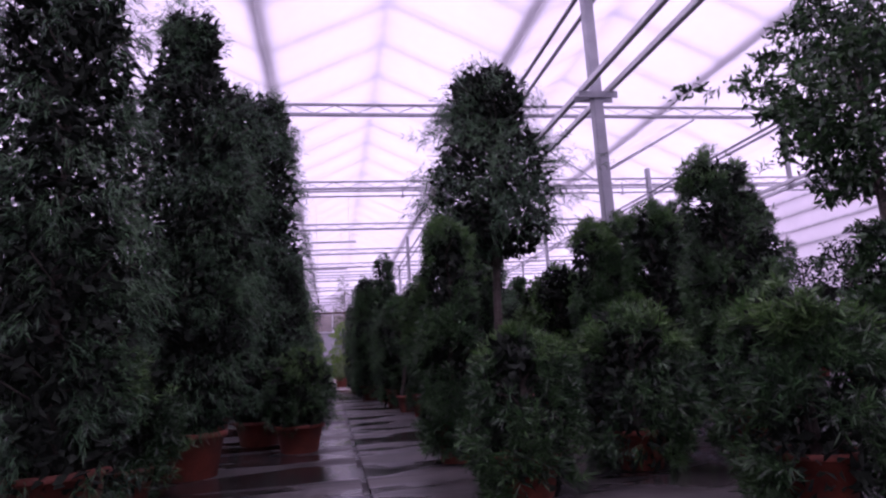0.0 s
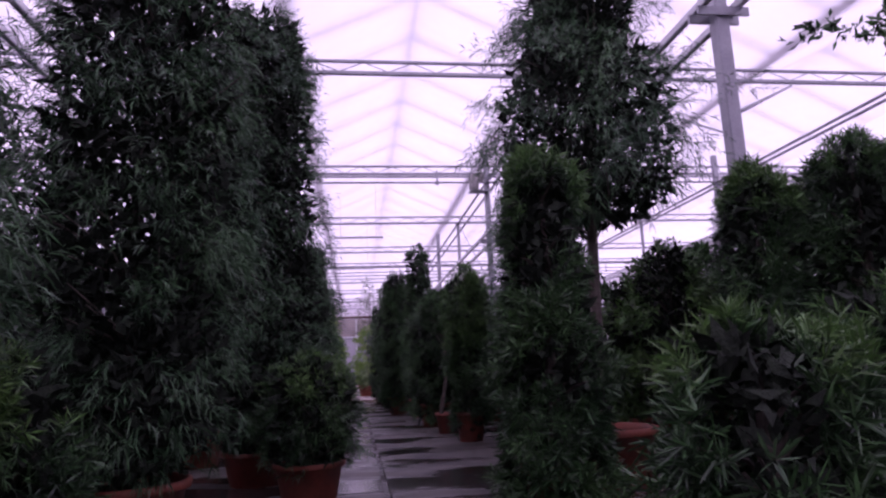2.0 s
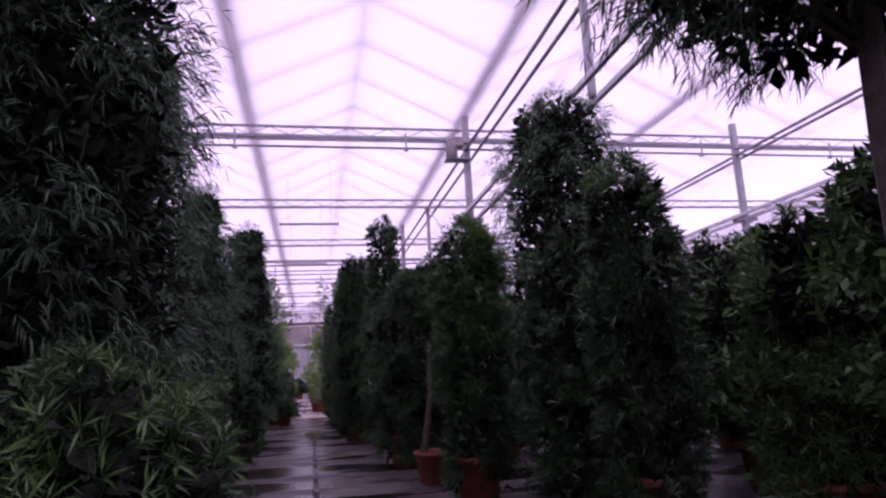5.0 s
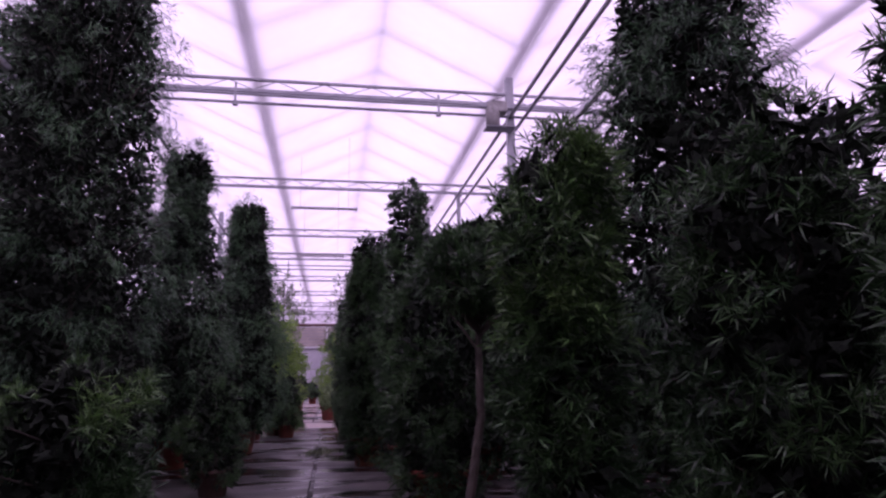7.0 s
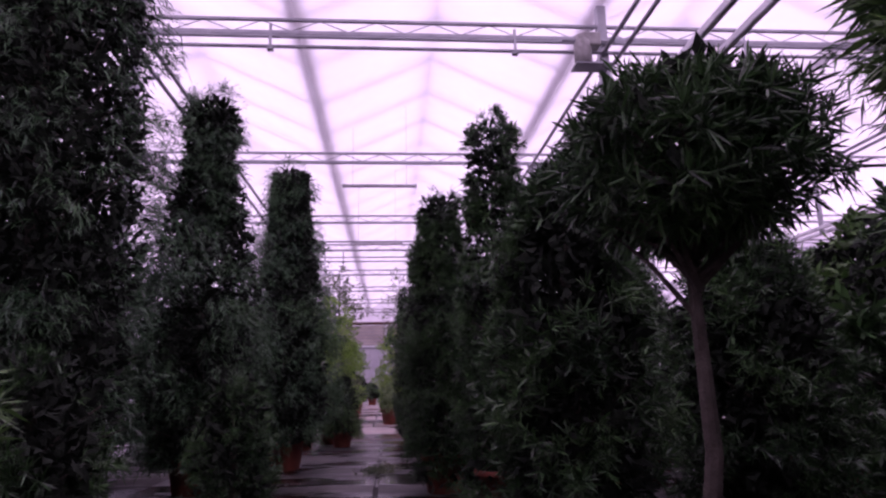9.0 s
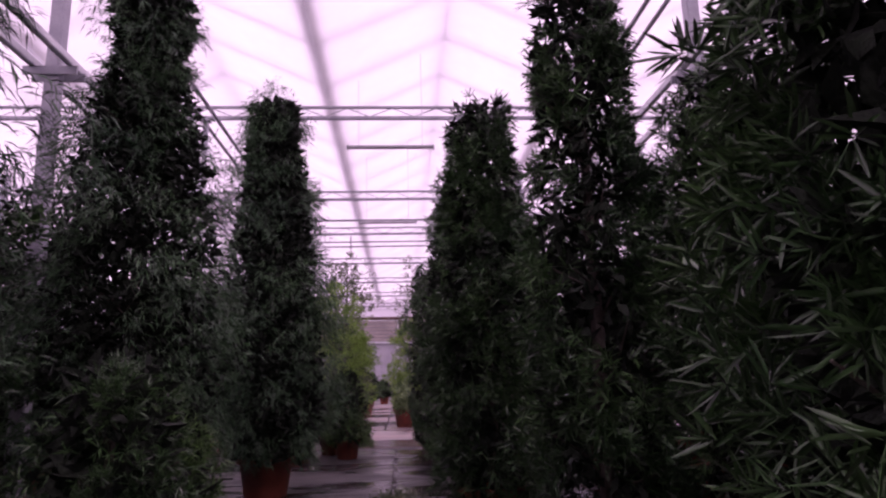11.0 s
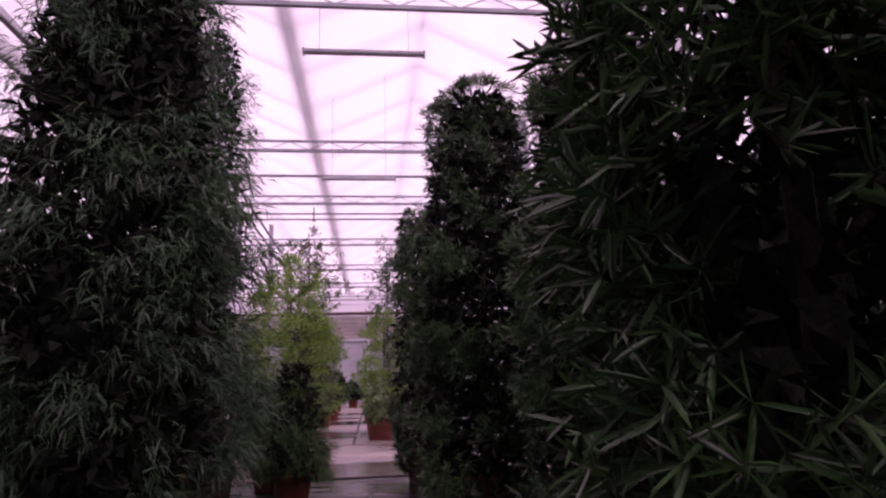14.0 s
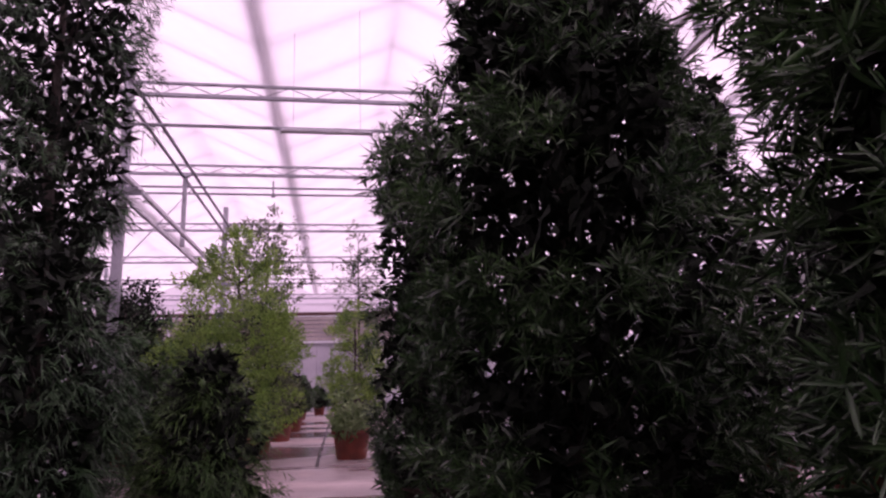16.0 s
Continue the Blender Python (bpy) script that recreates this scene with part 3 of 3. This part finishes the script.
plant("potted_shrub", "small dense cone-shaped evergreen in a terracotta pot", -0.73, 23.4, 0.42, 1.32, 0.24, "weep", ((0, 0.75), (0.15, 1.0), (0.45, 0.9), (0.7, 0.68), (0.88, 0.4), (1, 0.1)), LEAF_FRESH, 1700, size=0.8, lumps=0.24, pot_r=0.19, pot_h=0.28, twigs=16, group="low shrubs", category="shrub")
plant("potted_shrub", "small dense rounded evergreen in a terracotta pot", -1.04, 24.1, 0.38, 1.12, 0.22, "weep", DOME, LEAF_GREY, 1100, size=0.8, pot_r=0.19, pot_h=0.28, twigs=14, group="low shrubs", category="shrub")

plant("potted_shrub", LOW, -1.8, 5.75, 0.45, 1.15, 0.06, "whorl", DOME, LEAF_DARK, 900, fresh=120, pot_r=0.25, pot_h=0.26, twigs=14, group="low shrubs", category="shrub")

# row on the east side of the path
plant("potted_shrub", LOW, 2.4, 3.7, 0.52, 1.22, 0.2, "whorl", DOME, LEAF_DARK, 1100, size=1.15, fresh=160, pot_r=0.28, pot_h=0.3, core=0.5, twigs=18, group="low shrubs", category="shrub")
plant("potted_shrub", LOW, 1.02, 4.65, 0.43, 1.06, 0.18, "whorl", DOME, LEAF_DARK, 1000, size=1.1, fresh=120, pot_r=0.26, pot_h=0.28, core=0.5, twigs=18, group="low shrubs", category="shrub")
plant("potted_shrub", LOW, 2.1, 5.25, 0.55, 1.28, 0.2, "whorl", DOME, LEAF_DARK, 1200, size=1.1, fresh=160, pot_r=0.28, pot_h=0.3, core=0.5, twigs=18, group="low shrubs", category="shrub")
plant("columnar_evergreen", DARK, 0.87, 6.35, 0.36, 2.2, 0.25, "whorl", ((0, 0.55), (0.1, 1), (0.5, 0.98), (0.6, 0.72), (0.93, 0.62), (1, 0.15)), LEAF_DARK, 2200, fresh=200, pot_r=0.3, pot_h=0.42, group="columnar evergreens")
plant("standard_tree", "evergreen on a bare trunk with a full tiered crown", 1.76, 7.8, 1.05, 4.55, 2.1, "weep", ((0, 0.5), (0.12, 0.95), (0.4, 1.0), (0.55, 0.85), (0.63, 0.6), (0.85, 0.6), (1, 0.15)), LEAF_GREY, 4000, core=0.45, depth=0.3, lumps=0.24, clump=22, trunk=0.045, twigs=70, pot_r=0.34, pot_h=0.45, lean=(0.1, 0), group="standard trees")
plant("columnar_evergreen", DARK, 2.5, 6.7, 0.34, 2.25, 0.3, "whorl", COLUMN, LEAF_DARK, 1700, fresh=160, pot_r=0.27, pot_h=0.4, group="columnar evergreens")
plant("columnar_evergreen", DARK, 3.0, 6.4, 0.38, 2.35, 0.3, "whorl", COLUMN, LEAF_DARK, 1700, fresh=160, group="columnar evergreens")
plant("columnar_evergreen", DARK, 3.15, 5.4, 0.42, 2.6, 0.3, "whorl", COLUMN, LEAF_DARK, 1700, fresh=160, group="columnar evergreens")
plant("columnar_evergreen", DARK, 3.32, 7.95, 0.46, 2.6, 0.3, "whorl", COLUMN, LEAF_DARK, 1700, fresh=160, group="columnar evergreens")
plant("columnar_evergreen", DARK, 4.3, 8.1, 0.62, 2.8, 0.3, "whorl", COLUMN, LEAF_DARK, 1800, size=1.1, group="columnar evergreens")
plant("columnar_evergreen", DARK, 5.1, 7.9, 0.6, 2.85, 0.3, "whorl", COLUMN, LEAF_DARK, 1600, size=1.1, group="columnar evergreens")
plant("columnar_evergreen", DARK, 2.75, 9.4, 0.45, 1.9, 0.3, "whorl", DOME, LEAF_FRESH, 1300, group="columnar evergreens")
plant("columnar_evergreen", DARK, 1.98, 9.95, 0.36, 2.35, 0.25, "whorl", COLUMN, LEAF_DARK, 1500, size=1.05, fresh=120, group="columnar evergreens")
plant("broadleaf_shrub", "broad-leaved green shrub in a terracotta pot", 2.82, 8.7, 0.5, 2.1, 0.75, "broad", DOME, LEAF_FRESH, 800, core=0.6, pot_r=0.15, pot_h=0.48, group="broadleaf shrubs", category="shrub")
plant("rubber_tree", "large glossy-leaved tree with an open spreading crown", 7.95, 8.6, 1.85, 6.4, 3.0, "broad", VASE, LEAF_DARK, 1900, size=2.1, core=0.0, depth=0.4, lumps=0.3, clump=10, trunk=0.07, twigs=60, pot_r=0.4, pot_h=0.5, group="standard trees")
plant("columnar_evergreen", DARK, 6.2, 9.5, 0.7, 2.9, 0.3, "whorl", DOME, LEAF_DARK, 1500, size=1.1, group="columnar evergreens")
plant("columnar_evergreen", DARK, 1.28, 11.55, 0.36, 2.35, 0.25, "whorl", ((0, 0.4), (0.1, 0.8), (0.5, 0.8), (0.62, 0.75), (0.7, 0.95), (0.9, 0.85), (1, 0.15)), LEAF_DARK, 1700, fresh=750, group="columnar evergreens")
plant("weeping_tree", WEEP, 2.5, 12.3, 0.76, 3.95, 0.4, "weep", COLUMN, LEAF_GREY, 3600, size=1.0, core=0.8, depth=0.2, lumps=0.18, clump=20, twigs=50, group="weeping trees")
plant("columnar_evergreen", DARK, 2.1, 11.0, 0.62, 2.3, 0.25, "whorl", COLUMN, LEAF_DARK, 2500, group="columnar evergreens")
plant("standard_tree", "dark evergreen with a bare crooked trunk and a flat spreading crown", 1.16, 12.8, 0.47, 2.14, 1.56, "whorl", DOME, LEAF_DARK, 1500, core=0.2, depth=0.4, turn=0, clump=18, trunk=0.028, twigs=50, pot_r=0.2, pot_h=0.3, lean=(-0.12, -0.03), group="standard trees")
plant("columnar_evergreen", DARK, 1.12, 14.2, 0.5, 2.35, 0.2, "whorl", DOME, LEAF_DARK, 2000, group="columnar evergreens")
plant("columnar_evergreen", DARK, 2.35, 14.6, 0.6, 2.0, 0.2, "whorl", DOME, LEAF_DARK, 1800, fresh=100, group="columnar evergreens")
plant("tiered_evergreen", "tall dark evergreen with a narrower clipped top tier", 1.1, 16.5, 0.41, 3.65, 0.25, "whorl", ((0, 0.9), (0.1, 1.0), (0.5, 1.0), (0.62, 0.72), (0.75, 0.76), (0.93, 0.7), (1, 0.2)), LEAF_DARK, 2700, core=0.7, depth=0.24, twigs=50, group="columnar evergreens")
plant("tiered_evergreen", "tall dark evergreen with a narrower clipped top tier", 0.72, 17.85, 0.43, 3.35, 0.25, "whorl", ((0, 0.8), (0.1, 1.0), (0.5, 1.0), (0.66, 0.72), (0.95, 0.6), (1, 0.15)), LEAF_DARK, 3200, group="columnar evergreens")
plant("columnar_evergreen", DARK, 1.9, 16.2, 0.62, 2.75, 0.25, "whorl", COLUMN, LEAF_DARK, 2400, group="columnar evergreens")
plant("standard_tree", "slender dark evergreen with a small open crown", 2.6, 18.5, 0.38, 2.75, 1.5, "whorl", DOME, LEAF_DARK, 900, core=0.0, depth=0.3, group="standard trees")
plant("standard_tree", "slender dark evergreen with a small open crown", 3.4, 20.6, 0.48, 3.5, 1.8, "whorl", DOME, LEAF_DARK, 900, core=0.0, depth=0.3, group="standard trees")
plant("columnar_evergreen", DARK, 2.3, 20.2, 0.5, 2.4, 0.25, "whorl", COLUMN, LEAF_DARK, 1800, group="columnar evergreens")
plant("columnar_evergreen", DARK, 1.38, 20.5, 0.56, 3.1, 0.25, "whorl", COLUMN, LEAF_DARK, 3200, core=1.3, group="columnar evergreens")
plant("columnar_evergreen", DARK, 0.95, 22.15, 0.7, 3.7, 0.3, "whorl", ((0, 0.6), (0.1, 0.95), (0.5, 1.0), (0.75, 0.8), (0.95, 0.55), (1, 0.15)), LEAF_DARK, 3400, group="columnar evergreens")
plant("columnar_evergreen", DARK, 1.95, 22.9, 0.5, 2.95, 0.3, "whorl", COLUMN, LEAF_DARK, 1600, group="columnar evergreens")
plant("columnar_evergreen", DARK, 3.2, 22.0, 0.5, 2.7, 0.3, "whorl", COLUMN, LEAF_DARK, 1500, group="columnar evergreens")
plant("columnar_evergreen", DARK, 0.62, 24.4, 0.46, 3.2, 0.35, "whorl", COLUMN, LEAF_DARK, 2200, group="columnar evergreens", pot_mat=DARK_POT)
plant("columnar_evergreen", DARK, 0.95, 26.3, 0.42, 2.6, 0.5, "whorl", COLUMN, LEAF_DARK, 1300, group="columnar evergreens", pot_mat=DARK_POT)

# far end of the row
plant("bamboo", "yellow-green bushy bamboo in a tub", -1.62, 30.4, 1.1, 3.75, 0.3, "small", DOME, LEAF_YELLOW, 4200, size=1.15, core=0.0, depth=0.3, group="yellow-green shrubs", category="shrub")
plant("bamboo", "yellow-green bushy bamboo in a tub", -1.45, 32.0, 0.65, 2.9, 0.3, "small", DOME, LEAF_BROWN, 1200, size=1.15, core=0.3, depth=0.3, group="yellow-green shrubs", category="shrub")
plant("open_shrub", "airy open shrub with sparse small leaves", -1.75, 36.0, 1.1, 5.7, 1.5, "small", VASE, LEAF_BROWN, 800, size=1.7, core=0.0, depth=0.45, lumps=0.35, clump=7, twigs=60, group="airy shrubs", category="shrub")
plant("open_shrub", "airy open shrub with sparse small leaves", 0.6, 39.5, 1.1, 6.2, 1.5, "small", VASE, LEAF_BROWN, 420, size=1.7, core=0.0, depth=0.45, lumps=0.35, clump=7, twigs=60, group="airy shrubs", category="shrub")
plant("bamboo", "yellow-green bushy bamboo in a tub", 0.40, 36.2, 0.85, 3.3, 0.3, "small", DOME, LEAF_YELLOW, 2300, size=1.2, core=0.0, depth=0.3, group="yellow-green shrubs", category="shrub")
plant("broadleaf_shrub", "pale broad-leaved plant in a terracotta pot", 0.2, 30.4, 0.44, 1.05, 0.40, "broad", DOME, LEAF_PALE, 170, size=1.9, core=0.0, depth=0.4, pot_r=0.3, pot_h=0.45, twigs=14, trunk=0.015, group="broadleaf shrubs", category="shrub")
for i, (fx, fy, fr, ft, fm) in enumerate(((-1.3, 35.0, 0.5, 1.7, LEAF_BROWN), (-1.25, 38.5, 0.5, 1.6, LEAF_DARK), (-1.6, 42.0, 0.6, 1.5, LEAF_BROWN), (-1.5, 46.5, 0.7, 1.6, LEAF_DARK), (-0.9, 52.0, 0.6, 1.3, LEAF_DARK), (0.9, 44.0, 0.6, 1.6, LEAF_DARK), (0.7, 50.0, 0.6, 1.3, LEAF_DARK), (0.3, 56.8, 0.9, 1.2, LEAF_DARK), (-4.5, 27.0, 0.8, 3.2, LEAF_DARK), (-4.0, 33.0, 0.8, 3.0, LEAF_BROWN), (-5.2, 21.0, 0.8, 2.8, LEAF_DARK), (-4.6, 12.0, 0.7, 2.3, LEAF_DARK), (-3.9, 9.5, 0.7, 2.2, LEAF_DARK), (5.0, 13.5, 0.8, 2.6, LEAF_DARK), (4.2, 16.0, 0.8, 2.4, LEAF_FRESH), (5.2, 19.0, 0.8, 2.6, LEAF_DARK), (4.6, 25.0, 0.8, 2.8, LEAF_DARK), (7.0, 14.0, 0.9, 2.6, LEAF_DARK), (7.5, 20.0, 0.9, 2.8, LEAF_DARK), (3.6, 11.0, 0.6, 2.0, LEAF_FRESH))):
    plant("potted_shrub", "bushy green shrub in a pot in the further rows", fx, fy, fr, ft, 0.3, "small", DOME, fm, 520, size=1.8, core=0.6, group="far shrubs", category="shrub", twigs=8)

# dense back rows: copies of three bushy kinds
kinds = [plant("back_row_evergreen", "dark bushy evergreen in the back rows", bx, 2.0, 0.7, bt, 0.25, "small", bp, bmat, 480, size=2.1, core=0.2, group="back rows", twigs=8) for bx, bt, bp, bmat in ((-3.4, 2.9, COLUMN, LEAF_DARK), (-4.6, 3.6, COLUMN, LEAF_GREY), (4.4, 2.3, DOME, LEAF_DARK))]
spots = [(-3.3 - 0.35 * (k % 3), 3.6 + 1.55 * k, k % 2) for k in range(12)] + [(-4.9 + 0.3 * (k % 2), 6.0 + 2.1 * k, (k + 1) % 2) for k in range(12)]
spots += [(-3.4 - 0.5 * (k % 2), 25.5 + 2.6 * k, k % 2) for k in range(6)] + [(4.3 + 0.5 * (k % 3), 10.5 + 1.7 * k, 2) for k in range(10)] + [(3.5 + 0.3 * (k % 2), 12.6 + 2.4 * k, 2) for k in range(5)]
spots += [(9.3, 11.0, 0), (10.4, 13.5, 0), (9.2, 15.0, 2)]
spots += [(6.3, 6.6, 2), (7.3, 7.4, 0), (8.4, 9.0, 0), (6.6, 11.0, 2), (8.0, 12.5, 2)]
for sx, sy, sk in spots:
    copy_thing(kinds[sk], pose(sx, sy, 0, 0, 0, rng.uniform(0, 360)))

# a pot with nothing but soil, and low boards beside it
spare = base("flower_pot", 2.72, 8.1)
pot(spare, 0.17, 0.42)
tagged(spare, "terracotta pot filled with bare soil on the floor", "pot")
for bx, by, turn in ((2.7, 7.7, 6), (3.5, 9.0, -4)):
    kerb = base("low_board", bx, by, 0, turn)
    part("plank", box(-0.7, 0.7, -0.02, 0.02, 0.0, 0.28, 0.006), BOARD, kerb)
    part("top_edge", box(-0.7, 0.7, -0.035, 0.035, 0.28, 0.305, 0.004), PAINT, kerb)
    tagged(kerb, "weathered low board with a pale top edge", "board", "low boards")

# weed in the joint
weed = base("weed", 0.02, 19.6, 0)
wp = np.stack([rng.normal(size=90) * 0.14, rng.normal(size=90) * 0.2, np.full(90, 0.02)], 1)
wv, wq = sprigs(wp, np.tile(np.array([[0, 0, 1.0]]), (90, 1)), "small", 0.8)
from_arrays("foliage", wv, wq, LEAF_BROWN, weed)
tagged(weed, "flat withered weed growing in the floor joint", "weed")

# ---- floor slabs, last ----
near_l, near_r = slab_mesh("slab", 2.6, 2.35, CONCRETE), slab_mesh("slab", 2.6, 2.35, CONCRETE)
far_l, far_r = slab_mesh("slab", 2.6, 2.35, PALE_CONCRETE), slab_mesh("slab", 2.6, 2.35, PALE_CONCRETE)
cross = slab_mesh("slab", 3.0, 4.3, PALE_CONCRETE)
y = -6.0
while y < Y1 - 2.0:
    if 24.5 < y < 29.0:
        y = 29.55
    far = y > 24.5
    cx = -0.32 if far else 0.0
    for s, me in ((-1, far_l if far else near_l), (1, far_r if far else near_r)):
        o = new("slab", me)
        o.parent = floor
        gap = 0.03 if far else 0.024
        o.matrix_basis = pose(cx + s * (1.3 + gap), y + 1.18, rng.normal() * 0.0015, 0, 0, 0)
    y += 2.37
# pale cross path between the two blocks of plants
for k in range(-3, 4):
    o = new("slab", cross)
    o.parent = floor
    o.matrix_basis = pose(0.4 + 3.02 * k, 27.25, rng.normal() * 0.0015, 0, 0, 0)
